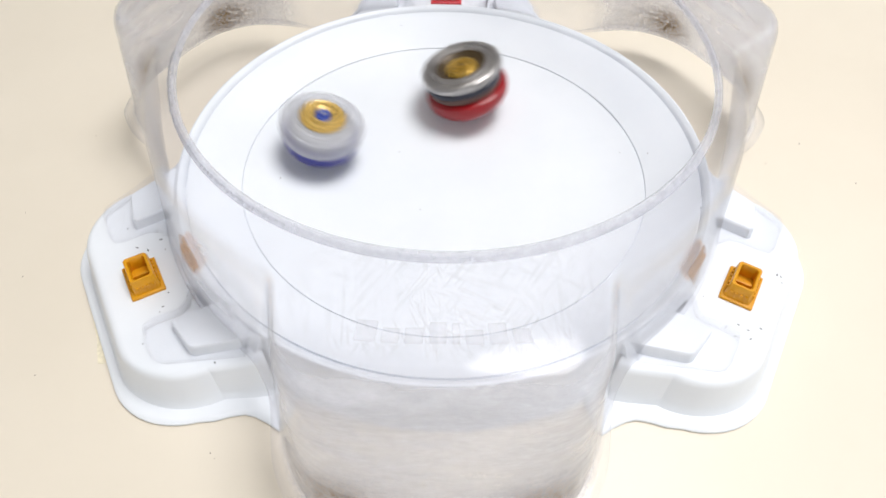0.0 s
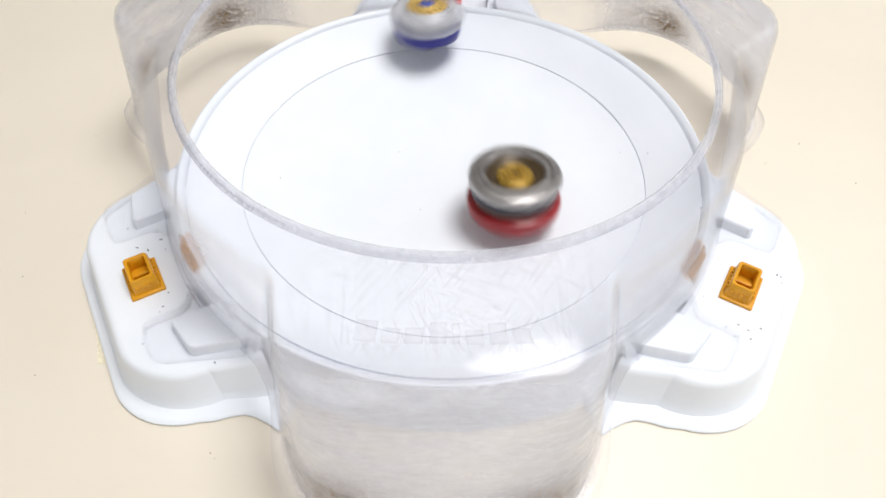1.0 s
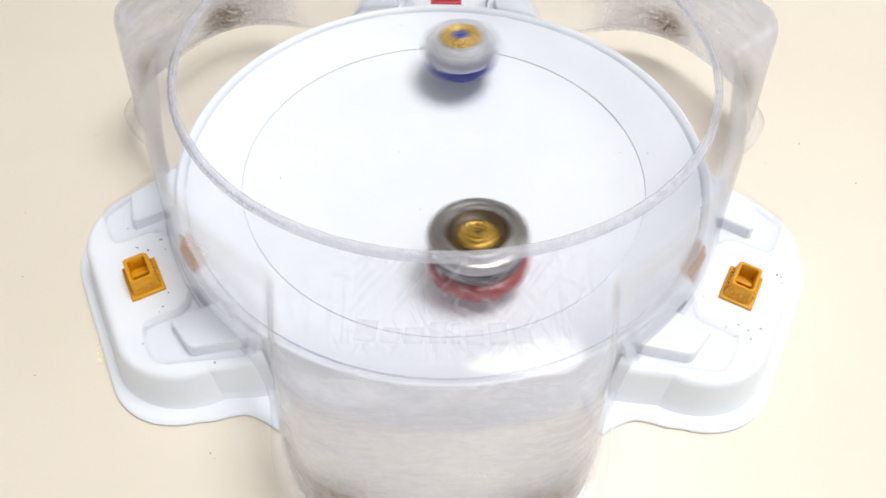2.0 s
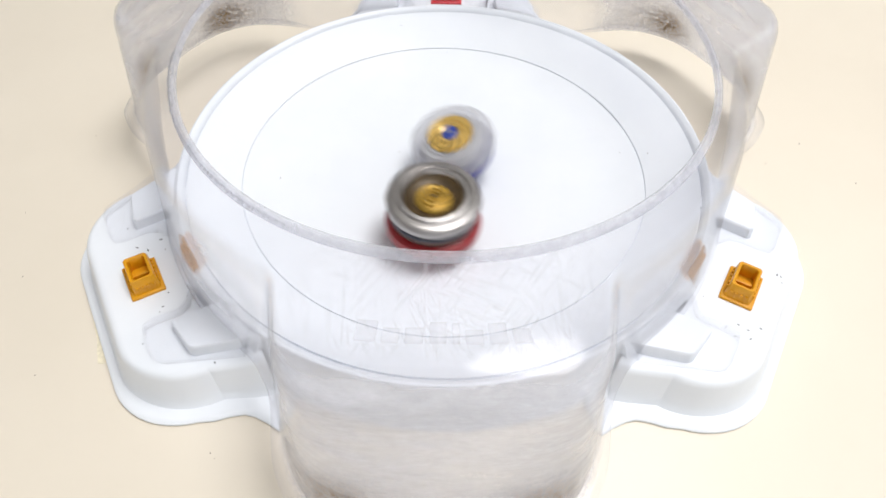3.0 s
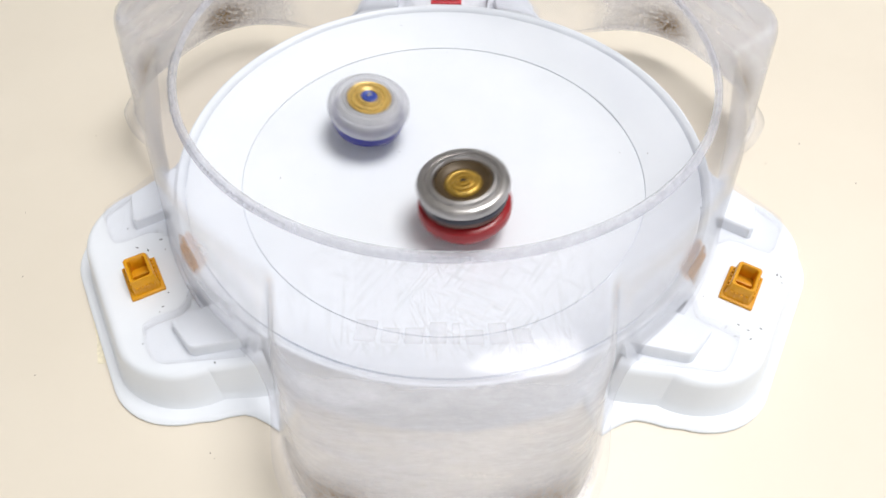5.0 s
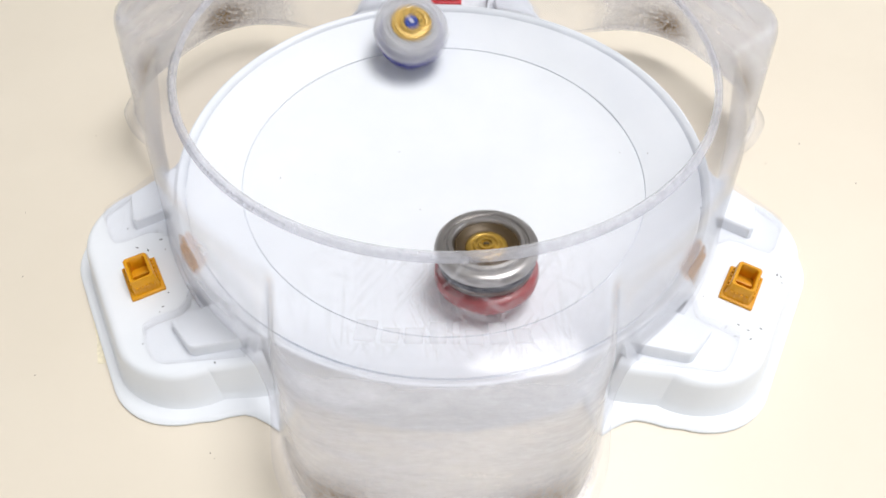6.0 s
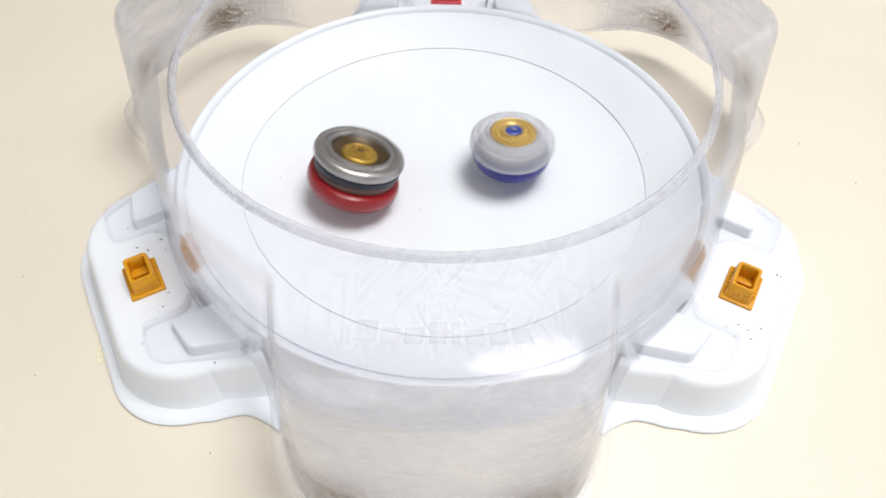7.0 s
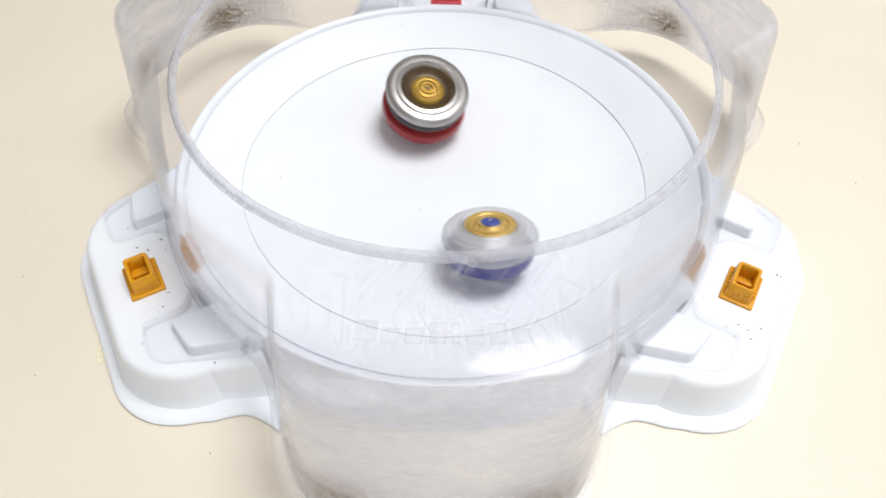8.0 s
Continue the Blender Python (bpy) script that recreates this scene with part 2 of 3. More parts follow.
def build_collar(parent):
    """The step that joins the rim of the dish to a pod."""
    bm = bmesh.new()
    section = ((0.1280, 0.0210), (0.1284, 0.0288), (0.1302, 0.0282), (0.1320, 0.0264), (0.1330, 0.0238), (0.1338, 0.0222), (0.1345, 0.0212))
    skin(bm, [[(r * math.cos(radians(a)), r * math.sin(radians(a)), z) for r, z in section] for a in range(-26, 27, 2)], True, True, True)
    return part("collar", bm, WHITE, parent)


def build_flange(parent):
    half = [(0.1478 + 0.0305 * math.cos(radians(a)), 0.0340 + 0.0305 * math.sin(radians(a))) for a in range(0, 81, 8)]
    half = [(x - 0.5 * y * y * smooth_step(x, 0.14, 0.165), y) for x, y in half]
    half += [(0.1460, 0.0668), (0.139, 0.0684), (0.1338, 0.0703), (0.1303, 0.0735), (0.1270, 0.0785), (0.1242, 0.0840), (0.1205, 0.0835), (0.112, 0.074)]
    outline = [(x, -y) for x, y in half[::-1]] + half

    def grown(g):
        return [(x + g * (1 if x > 0.125 else 0), y + g * (1 if y > 0 else -1)) for x, y in outline]
    bm = bmesh.new()
    skin(bm, [[(x, y, z) for x, y in grown(g)] for g, z in ((-0.0008, 0.0), (0.0, 0.0005), (0.0, 0.0014), (-0.0006, 0.0021), (-0.0018, 0.0025))], True, True, True)
    return part("flange", bm, WHITE, parent, "flat white foot flange lying on the table")


def build_block(parent, side):
    bm = bmesh.new()
    foot = [(0.118, 0.0310), (0.1448, 0.0298), (0.1462, 0.0312), (0.1436, 0.0462), (0.1418, 0.0480), (0.118, 0.0556)]
    cx, cy = 0.13, 0.042
    loops = []
    for k, z in ((1.0, 0.0216), (0.975, 0.0262), (0.955, 0.0274), (0.91, 0.0279)):
        loops.append([(cx + (x - cx) * k, side * (cy + (y - cy) * k), z) for x, y in foot])
    skin(bm, loops, True, False, True)
    return part("block", bm, WHITE, parent)


def build_tab(parent, material, label):
    """A hollow peg on a foot plate, with grip ridges on its sides and a bar across the hole."""
    bm = bmesh.new()
    box(bm, 0.1430, 0.1574, -0.0097, 0.0097, 0.0214, 0.0231, 0.0006)
    cx, hx, hy = 0.15015, 0.0050, 0.0072
    outer = []
    for k, z in ((1.16, 0.0229), (1.06, 0.0262), (1.0, 0.0303), (0.965, 0.0307)):
        outer.append((hx * k, hy * k, z))
    loops = []
    for a, b, z in outer + [(hx - 0.0011, hy - 0.0011, 0.0307), (hx - 0.0014, hy - 0.0014, 0.0303), (hx - 0.0014, hy - 0.0014, 0.0236)]:
        c = 0.0009
        loops.append([(cx + x, y, z) for x, y in ((a - c, -b), (a, -b + c), (a, b - c), (a - c, b), (-a + c, b), (-a, b - c), (-a, -b + c), (-a + c, -b))])
    skin(bm, loops, True, False, True)
    tab = part("lock_tab", bm, material, parent, label)
    bm = bmesh.new()
    box(bm, cx - 0.0040, cx + 0.0040, -0.0009, 0.0009, 0.0236, 0.0266, 0.0003)
    part("crossbar", bm, material, tab)
    for i in range(6):
        y = -0.0052 + i * 0.0021
        for s in (-1, 1):
            bm = bmesh.new()
            box(bm, cx + s * 0.0054 - 0.0006, cx + s * 0.0054 + 0.0006, y - 0.0005, y + 0.0005, 0.023, 0.0270)
            part("grip_ridge", bm, material, tab)
    for i in range(4):
        x = cx - 0.0032 + i * 0.0021
        for s in (-1, 1):
            bm = bmesh.new()
            box(bm, x - 0.0005, x + 0.0005, s * 0.0077 - 0.0006, s * 0.0077 + 0.0006, 0.023, 0.0270)
            part("grip_ridge", bm, material, tab)
    return tab


def turn_about(ob, degrees):
    ob.matrix_basis = pose(0, 0, 0, 0, 0, degrees)


base = tagged(new("toy_arena"), "white plastic spinning-top arena dish with three pods", "toy arena")
build_bowl(base)
for deg in POD_TURNS:
    turn_about(build_pod(base), deg)
    turn_about(build_flange(base), deg)
    turn_about(build_collar(base), deg)
    for side in (-1, 1):
        turn_about(build_block(base, side), deg)
    if deg == 90:
        turn_about(build_tab(base, RED_TAB, "red hollow locking tab"), deg)
    else:
        turn_about(build_tab(base, YELLOW, "yellow hollow locking tab with grip ridges"), deg)

SCUFFS = {210: ((0.1484, -0.0194), (0.1445, -0.0157), (0.1429, 0.0117), (0.1470, 0.0178), (0.1489, 0.0197), (0.1494, -0.0329), (0.1362, 0.0545), (0.1590, 0.0320), (0.1377, -0.0191)),
          330: ((0.1623, 0.0159), (0.1638, 0.0157), (0.1651, 0.0125), (0.1505, -0.0231), (0.1546, -0.0190), (0.1590, -0.0196), (0.1633, -0.0161), (0.1551, -0.0251), (0.1610, -0.0233)),
          90: ((0.1410, 0.0140), (0.1440, -0.0150), (0.1400, -0.0190), (0.1425, 0.0210))}


def build_scuff(parent, x, y, deg):
    """A dark flake of wear, lying on the pod."""
    k = random.uniform(0.6, 1.3)
    turn = random.uniform(0, 3.14)
    rim = []
    for i in range(8):
        a = i * math.pi / 4
        r = random.uniform(0.5, 1.0) * k
        u, v = 0.00085 * r * math.cos(a), 0.0003 * r * math.sin(a)
        rim.append((x + u * math.cos(turn) - v * math.sin(turn), y + u * math.sin(turn) + v * math.cos(turn)))
    bm = bmesh.new()
    skin(bm, [[(a, b, 0.02165) for a, b in rim], [(a, b, 0.02178) for a, b in rim]], True, False, True)
    turn_about(part("scuff_mark", bm, SCUFF, parent), deg)


for deg, places in SCUFFS.items():
    for x, y in places:
        build_scuff(base, x, y, deg)


def build_tape():
    """A frayed strip of old masking tape under the edge of the dish."""
    bm = bmesh.new()
    edge = [(-0.1600, -0.0785), (-0.1570, -0.0850), (-0.1548, -0.0895), (-0.1530, -0.0930), (-0.1512, -0.0985), (-0.1490, -0.1045), (-0.1462, -0.1046), (-0.1440, -0.0990),
            (-0.1470, -0.0900), (-0.1530, -0.0780)]
    skin(bm, [[(x, y, 0.0) for x, y in edge], [(x, y, 0.00025) for x, y in edge]], True, True, True)
    return tagged(finish("tape_strip", bm, TAPE), "yellowed masking tape strip stuck to the table", "tape")


build_tape()


def build_crumb(x, y, size):
    bm = bmesh.new()
    bmesh.ops.create_icosphere(bm, subdivisions=2, radius=size)
    for v in bm.verts:
        v.co *= 1 + 0.35 * noise.noise(v.co * 1500 + Vector((x, y, 0)) * 900)
        v.co.z = max(0.0, v.co.z * 0.5 + size * 0.3)
    ob = tagged(finish("crumb", bm, CRUMB), "tiny brown crumb lying on the cream table", "crumb", "crumbs on the table")
    ob.location = (x, y, 0.0)


for x, y, size in ((-0.1739, -0.1107, 0.0005), (-0.2137, -0.0185, 0.0004), (0.2017, 0.0422, 0.0006), (0.1780, 0.0257, 0.0005), (-0.1966, 0.0402, 0.0004), (0.2226, 0.0115, 0.0006), (-0.1994, -0.0587, 0.0004), (-0.0916, -0.1440, 0.0005), (-0.0894, -0.1461, 0.0004)):
    build_crumb(x, y, size * 0.6)

# ---- the clear cover ----
FOOT_A = (0, 6, 10, 13, 16, 18.5, 20.8, 22.7, 25, 28, 32, 36, 60)
FOOT_R = (0.182, 0.182, 0.181, 0.178, 0.174, 0.1685, 0.162, 0.1565, 0.150, 0.144, 0.1385, 0.1355, 0.1345)
SHOULDER_A = (0, 8, 12, 15, 18, 20.5, 23, 25.5, 27.5, 60)
SHOULDER_R = (0.1600, 0.1620, 0.1638, 0.1635, 0.1595, 0.1530, 0.1425, 0.1330, 0.1285, 0.1275)


def eased(p, at, values):
    """A table read with its corners rounded."""
    return float(np.mean(np.interp([abs(p + d) for d in (-1.0, -0.5, 0.0, 0.5, 1.0)], at, values)))


def cover_line(phi):
    """The cover's section at phi degrees from a lobe's middle: (radius, height) from the rim down to the lip."""
    p = abs(phi)
    lobe = 1 - smooth_step(p, 20.0, 26.5)
    ra, za = 0.1135, 0.0918
    rb, zb = eased(p, SHOULDER_A, SHOULDER_R), 0.0835 + 0.0010 * lobe
    rc = eased(p, FOOT_A, FOOT_R)
    zc = 0.0175 + 0.0050 * smooth_step(p, 26.0, 31.0)
    lip = (0.0040 + 0.0040 * smooth_step(p, 10.0, 18.0)) * (1 - smooth_step(p, 21.0, 29.0)) + 0.0010 * smooth_step(p, 33.0, 37.0)
    line = [(0.1126, 0.0896), (0.1131, 0.0905), (ra, za - 0.0009), (ra + 0.0008, za - 0.0014), (ra + 0.0016, za - 0.0024)]
    a = Vector(line[-1])
    b, c = Vector((rb, zb)), Vector((rc, zc))
    crown = Vector(((a.x + b.x) / 2 + 0.001, (a.y + b.y) / 2 + 0.0012))
    for i in range(1, 8):
        u = i / 9
        line.append(tuple(a * (1 - u) ** 2 + crown * 2 * u * (1 - u) + b * u * u))
    s0, s1 = Vector(line[-1]), b + (c - b) * 0.14
    for i in range(1, 7):
        u = i / 6
        line.append(tuple(s0 * (1 - u) ** 2 + b * 2 * u * (1 - u) + s1 * u * u))
    for i in range(1, 15):
        line.append(tuple(s1 + (c - s1) * (i / 14)))
    line.append((rc + lip * 0.45, zc - 0.0005))
    line.append((rc + lip, zc - 0.0006))
    return line


def build_cover():
    cover = tagged(new("arena_cover"), "clear scuffed plastic arena cover with three bulging pockets", "toy cover")
    n = 360
    bm = bmesh.new()
    cols, stains, rubs, scores = [], [], [], []
    for i in range(n):
        deg = i * 360 / n
        phi = min(((deg - m + 180) % 360 - 180 for m in LOBE_TURNS), key=abs)
        line = cover_line(phi)
        cols.append([(r * math.cos(radians(deg)), r * math.sin(radians(deg)), z) for r, z in line])
        for k, (r, z) in enumerate(line):
            low = math.exp(-((z - 0.028) / 0.013) ** 2)
            stains.append(low * (math.exp(-((abs(phi) - 10.5) / 4.4) ** 2) + 0.07 * (abs(phi) < 24) + 0.24 * math.exp(-((abs(phi) - 17) / 4.0) ** 2)) if 18 < k < len(line) - 2 else 0.0)
            scores.append((0.06 + 0.94 * math.exp(-((deg - 272) / 17) ** 2)) * (k < 11) * (180 < deg < 360))
            wall = smooth_step(abs(phi), 22, 28) * smooth_step(0.088 - z, 0.0, 0.012) * (180 < deg < 360)
            worn = wall * (0.22 + 0.42 * math.exp(-((deg - 218) / 20) ** 2))
            rubs.append(max(worn, (1 - smooth_step(abs(phi), 19, 26)) * smooth_step(0.0870 - z, 0.0, 0.005) * (11 < k < len(line) - 2) * (1.0 if deg > 180 else 0.72)))
    vs = skin(bm, cols, False, ring=True)
    shell = part("shell", bm, SHELL, cover)
    part("rim", turned([(0.1118, 0.0896), (0.1118, 0.0912), (0.1124, 0.0920), (0.1133, 0.0921), (0.1142, 0.0914), (0.1150, 0.0902), (0.1153, 0.0890),
                        (0.1148, 0.0884), (0.1130, 0.0888)], 200, ring=True), RIM, cover, "thick rounded clear rim")
    bm = bmesh.new()
    for i in range(170):
        a = radians(-176 + 58 * (i + random.uniform(-0.45, 0.45)) / 169)
        long = random.uniform(0.0006, 0.0020)
        side = Vector((-math.sin(a), math.cos(a), 0)) * random.uniform(0.00002, 0.00005)
        out = Vector((math.cos(a), math.sin(a), 0))
        here = out * 0.1142 + Vector((0, 0, 0.0915))
        fall = (out * 0.9 + Vector((0, 0, -1.1))).normalized() * long
        skin(bm, [[here - side, here + side, here + side + fall, here - side + fall],
                  [p + out * 0.0002 + Vector((0, 0, 0.0002)) for p in (here - side, here + side, here + side + fall, here - side + fall)]], True, True, True)
    part("nicked_edge", bm, NICK, cover, "row of fine nicks worn into the rim", smooth=False)["kind"] = "stuff"
    for name, values in (("stain", stains), ("rubbed", rubs), ("scored", scores)):
        data = shell.data.attributes.new(name, "FLOAT", "POINT")
        data.data.foreach_set("value", values)
    thick = shell.modifiers.new("thickness", "SOLIDIFY")
    thick.thickness, thick.offset = 0.0011, -1
    return cover


cover = build_cover()


def build_clip(parent, deg, side):
    """A clear foot of the cover, a thin-walled cap over a block of the pod, rising towards the cover's wall."""
    plan = [(0.1325, 0.0185), (0.1353, 0.0202), (0.1376, 0.0238), (0.1412, 0.0255), (0.1530, 0.0253), (0.1562, 0.0266), (0.1576, 0.0298),
            (0.1576, 0.0396), (0.1561, 0.0441), (0.1530, 0.0463), (0.1410, 0.0512), (0.1250, 0.0578), (0.1225, 0.0560)]
    cx, cy = 0.140, 0.038

    def loop(g, z, rise):
        pts = []
        for x, y in plan:
            away = Vector((x - cx, y - cy))
            x2, y2 = Vector((x, y)) - away.normalized() * g
            pts.append((x2, side * y2, z + rise * (1 - smooth_step(x, 0.128, 0.146))))
        return pts
    bm = bmesh.new()
    skin(bm, [loop(0.0, 0.0219, 0), loop(0.0005, 0.0262, 0.0), loop(0.0009, 0.0279, 0.001), loop(0.0015, 0.0286, 0.001), loop(0.0030, 0.0288, 0.001)], True, False, True)
    ob = part("clip", bm, CLIP_CLEAR, parent, "clear clip foot over a white block")
    t = ob.modifiers.new("thickness", "SOLIDIFY")
    t.thickness = 0.0006
    turn_about(ob, deg)


for deg in POD_TURNS:
    for side in (-1, 1):
        build_clip(cover, deg, side)


def on_cover(phi, k):
    """A place on the cover's outer face, its outward normal, and the way along it."""
    def at(p, q):
        line = cover_line(p)
        i = min(int(q), len(line) - 2)
        r, z = Vector(line[i]).lerp(Vector(line[i + 1]), q - i)
        return Vector((r * math.sin(radians(p)), -r * math.cos(radians(p)), z))
    here = at(phi, k)
    along = (at(phi + 0.3, k) - at(phi - 0.3, k)).normalized()
    down = (at(phi, k + 0.2) - at(phi, k - 0.2)).normalized()
    return here, along, down, down.cross(along).normalized()


def build_emboss(parent):
    """Eight raised plain bars, where a maker's mark is moulded into the cover."""
    sizes = [(0.0064, 0.0068), (0.0052, 0.0046), (0.0056, 0.0050), (0.0052, 0.0068), (0.0022, 0.0068), (0.0054, 0.0046), (0.0054, 0.0068), (0.0054, 0.0046)]
    gap = 0.0017
    x = -(sum(w for w, h in sizes) + gap * 7) / 2
    for w, h in sizes:
        mid = x + w / 2
        x += w + gap
        here, along, down, up = on_cover(math.degrees(mid / 0.140), 9.0)
        bm = bmesh.new()
        box(bm, -w / 2, w / 2, -0.0033, -0.0033 + h, -0.0004, 0.0010, 0.0004)
        m = Matrix((along, -down, up)).transposed().to_4x4()
        m.translation = here
        bm.transform(m)
        part("raised_mark", bm, SHELL_MARK, parent, "raised moulded bar")


SHELL_MARK = clear("raised_clear_plastic", 0.12, 0.24, (0.985, 0.985, 0.99))
build_emboss(cover)


def build_tab_reflection(parent, corners):
    """A patch on the cover's wall that paints in the tab's reflection, between corners of (degrees round, height)."""
    rim = []
    for (a0, z0), (a1, z1) in zip(corners, corners[1:] + corners[:1]):
        for i in range(5):
            u = i / 5
            rim.append((a0 + (a1 - a0) * u + random.uniform(-0.25, 0.25), z0 + (z1 - z0) * u + random.uniform(-0.0006, 0.0006)))
    ca, cz = (sum(c[k] for c in corners) / len(corners) for k in (0, 1))

    def at(deg, z, proud):
        phi = min(((deg - m + 180) % 360 - 180 for m in LOBE_TURNS), key=abs)
        line = cover_line(phi)[12:-2][::-1]
        r = float(np.interp(z, [q[1] for q in line], [q[0] for q in line])) + proud
        return (r * math.cos(radians(deg)), r * math.sin(radians(deg)), z)
    bm = bmesh.new()
    loops = [[at(ca + (a - ca) * k, cz + (z - cz) * k, proud) for a, z in rim] for k, proud in ((1.0, 0.0), (0.98, 0.0003), (0.6, 0.0003), (0.2, 0.0003))]
    skin(bm, loops, True, False, True)
    part("painted_reflection", bm, TAB_REFLECTION, parent, "peach patch painting a tab's reflection")


# One painted reflection beside each yellow tab.
build_tab_reflection(cover, [(217.9, 0.0602), (221.0, 0.0640), (223.9, 0.0584), (224.6, 0.0550), (221.2, 0.0437), (216.7, 0.0433)])
build_tab_reflection(cover, [(320.0, 0.0630), (323.0, 0.0500), (320.7, 0.0370), (315.2, 0.0560), (317.6, 0.0590)])


# ---- the two spinning tops ----
def wavy(lobes, depth, inside=0.0, turn=0.0):
    def wave(a, r, z):
        return r if r < inside else r * (1 - depth * (0.5 + 0.5 * math.cos(lobes * a + turn)))
    return wave


def build_red_top():
    top = tagged(new("spinning_top"), "spinning top with steel wheel, gold bolt and red base", "spinning top", "fighting spinning tops")
    part("fusion_wheel", turned([(0.0130, 0.0268), (0.0134, 0.0316), (0.0143, 0.0327), (0.0158, 0.0324), (0.0166, 0.0314), (0.0173, 0.0313), (0.0180, 0.0321), (0.0200, 0.0320),
                                 (0.0215, 0.0309), (0.0220, 0.0293), (0.0218, 0.0279), (0.0208, 0.0270), (0.0130, 0.0268)], 96, wavy(14, 0.02, 0.018)), STEEL, top, "worn steel wheel")
    part("dark_recess", turned([(0.0002, 0.0292), (0.0094, 0.0292), (0.0110, 0.0300), (0.0126, 0.0312), (0.0132, 0.0310), (0.0132, 0.0268), (0.0002, 0.0268)], 64, cap_first=True, cap_last=True), BRONZE, top)
    bolt = part("face_bolt", turned([(0.0002, 0.0313), (0.0012, 0.0313), (0.0014, 0.0306), (0.0021, 0.0306), (0.0024, 0.0315), (0.0033, 0.0315), (0.0036, 0.0307), (0.0043, 0.0307), (0.0047, 0.0313),
                                     (0.0056, 0.0311), (0.0059, 0.0304), (0.0065, 0.0304), (0.0070, 0.0307), (0.0083, 0.0303), (0.0090, 0.0294), (0.0090, 0.0285), (0.0002, 0.0285)],
                                    64, wavy(14, 0.06, 0.003), cap_first=True, cap_last=True), GOLD, top, "gold bolt with ring grooves")
    bm = bmesh.new()
    box(bm, -0.0011, 0.0011, -0.0006, 0.0006, 0.0307, 0.0316)
    part("slot", bm, DARK, bolt)
    part("blue_band", turned([(0.0130, 0.0271), (0.0208, 0.0271), (0.0214, 0.0262), (0.0212, 0.0240), (0.0202, 0.0231), (0.0130, 0.0231)], 96, wavy(4, 0.02, 0.015), ring=True), NAVY, top)
    part("bronze_band", turned([(0.0120, 0.0233), (0.0197, 0.0233), (0.0205, 0.0222), (0.0201, 0.0202), (0.0192, 0.0190), (0.0120, 0.0190)], 96, wavy(4, 0.02, 0.015), ring=True), BROWN, top)
    part("red_base", turned([(0.0100, 0.0193), (0.0203, 0.0193), (0.0221, 0.0180), (0.0227, 0.0156), (0.0223, 0.0128), (0.0206, 0.0099), (0.0160, 0.0079), (0.0100, 0.0074)],
                            96, wavy(6, 0.015, 0.016), ring=True), RED, top, "red plastic base ring")
    part("spin_track", turned([(0.0100, 0.0086), (0.0090, 0.0074), (0.0060, 0.0066), (0.0056, 0.0045), (0.0100, 0.0086)], 48), RED, top)
    part("tip", turned([(0.0054, 0.0070), (0.0046, 0.0038), (0.0022, 0.0008), (0.0003, 0.0)], 32, cap_first=True, cap_last=True), DARK, top)
    return top


def build_blue_top():
    top = tagged(new("spinning_top"), "spinning top with smoky clear ring, amber face and blue base", "spinning top", "fighting spinning tops")
    part("clear_wheel", turned([(0.0118, 0.0235), (0.0120, 0.0276), (0.0132, 0.0284), (0.0142, 0.0276), (0.0150, 0.0276), (0.0160, 0.0281), (0.0176, 0.0272), (0.0184, 0.0262), (0.0196, 0.0260),
                                (0.0209, 0.0246), (0.0214, 0.0224), (0.0213, 0.0198), (0.0203, 0.0176), (0.0150, 0.0172), (0.0118, 0.0172)], 96, wavy(15, 0.03, 0.013), ring=True), GREY_CLEAR, top, "smoky clear attack ring")
    part("metal_core", turned([(0.0070, 0.0270), (0.0118, 0.0278), (0.0136, 0.0262), (0.0158, 0.0244), (0.0162, 0.0212), (0.0070, 0.0200)], 80, wavy(15, 0.06, 0.010), ring=True), PEWTER, top)
    part("amber_ring", turned([(0.0042, 0.0290), (0.0058, 0.0297), (0.0066, 0.0288), (0.0074, 0.0282), (0.0084, 0.0290), (0.0096, 0.0289), (0.0102, 0.0280), (0.0112, 0.0284), (0.0119, 0.0276),
                               (0.0120, 0.0262), (0.0042, 0.0262)], 80, wavy(15, 0.06, 0.007), ring=True), AMBER, top, "amber ring on the face")
    bolt = part("face_bolt", turned([(0.0002, 0.0299), (0.0014, 0.0299), (0.0019, 0.0291), (0.0034, 0.0295), (0.0043, 0.0290), (0.0044, 0.0265), (0.0002, 0.0265)], 48, wavy(2, 0.14, 0.002), cap_first=True, cap_last=True), BLUE_FACE, top, "blue bolt")
    bm = bmesh.new()
    box(bm, -0.0014, 0.0014, -0.0006, 0.0006, 0.0292, 0.0302)
    part("slot", bm, PEWTER, bolt)
    part("blue_base", turned([(0.0080, 0.0174), (0.0170, 0.0176), (0.0196, 0.0170), (0.0199, 0.0146), (0.0186, 0.0108), (0.0130, 0.0074), (0.0080, 0.0068)], 96, wavy(5, 0.03, 0.012), ring=True), BLUE, top, "deep blue base")
    part("spin_track", turned([(0.0082, 0.0080), (0.0070, 0.0070), (0.0052, 0.0062), (0.0050, 0.0042), (0.0082, 0.0080)], 48), BLUE, top)
    part("tip", turned([(0.0050, 0.0062), (0.0042, 0.0034), (0.0020, 0.0007), (0.0003, 0.0)], 32, cap_first=True, cap_last=True), DARK, top)
    return top


red_top = build_red_top()
blue_top = build_blue_top()


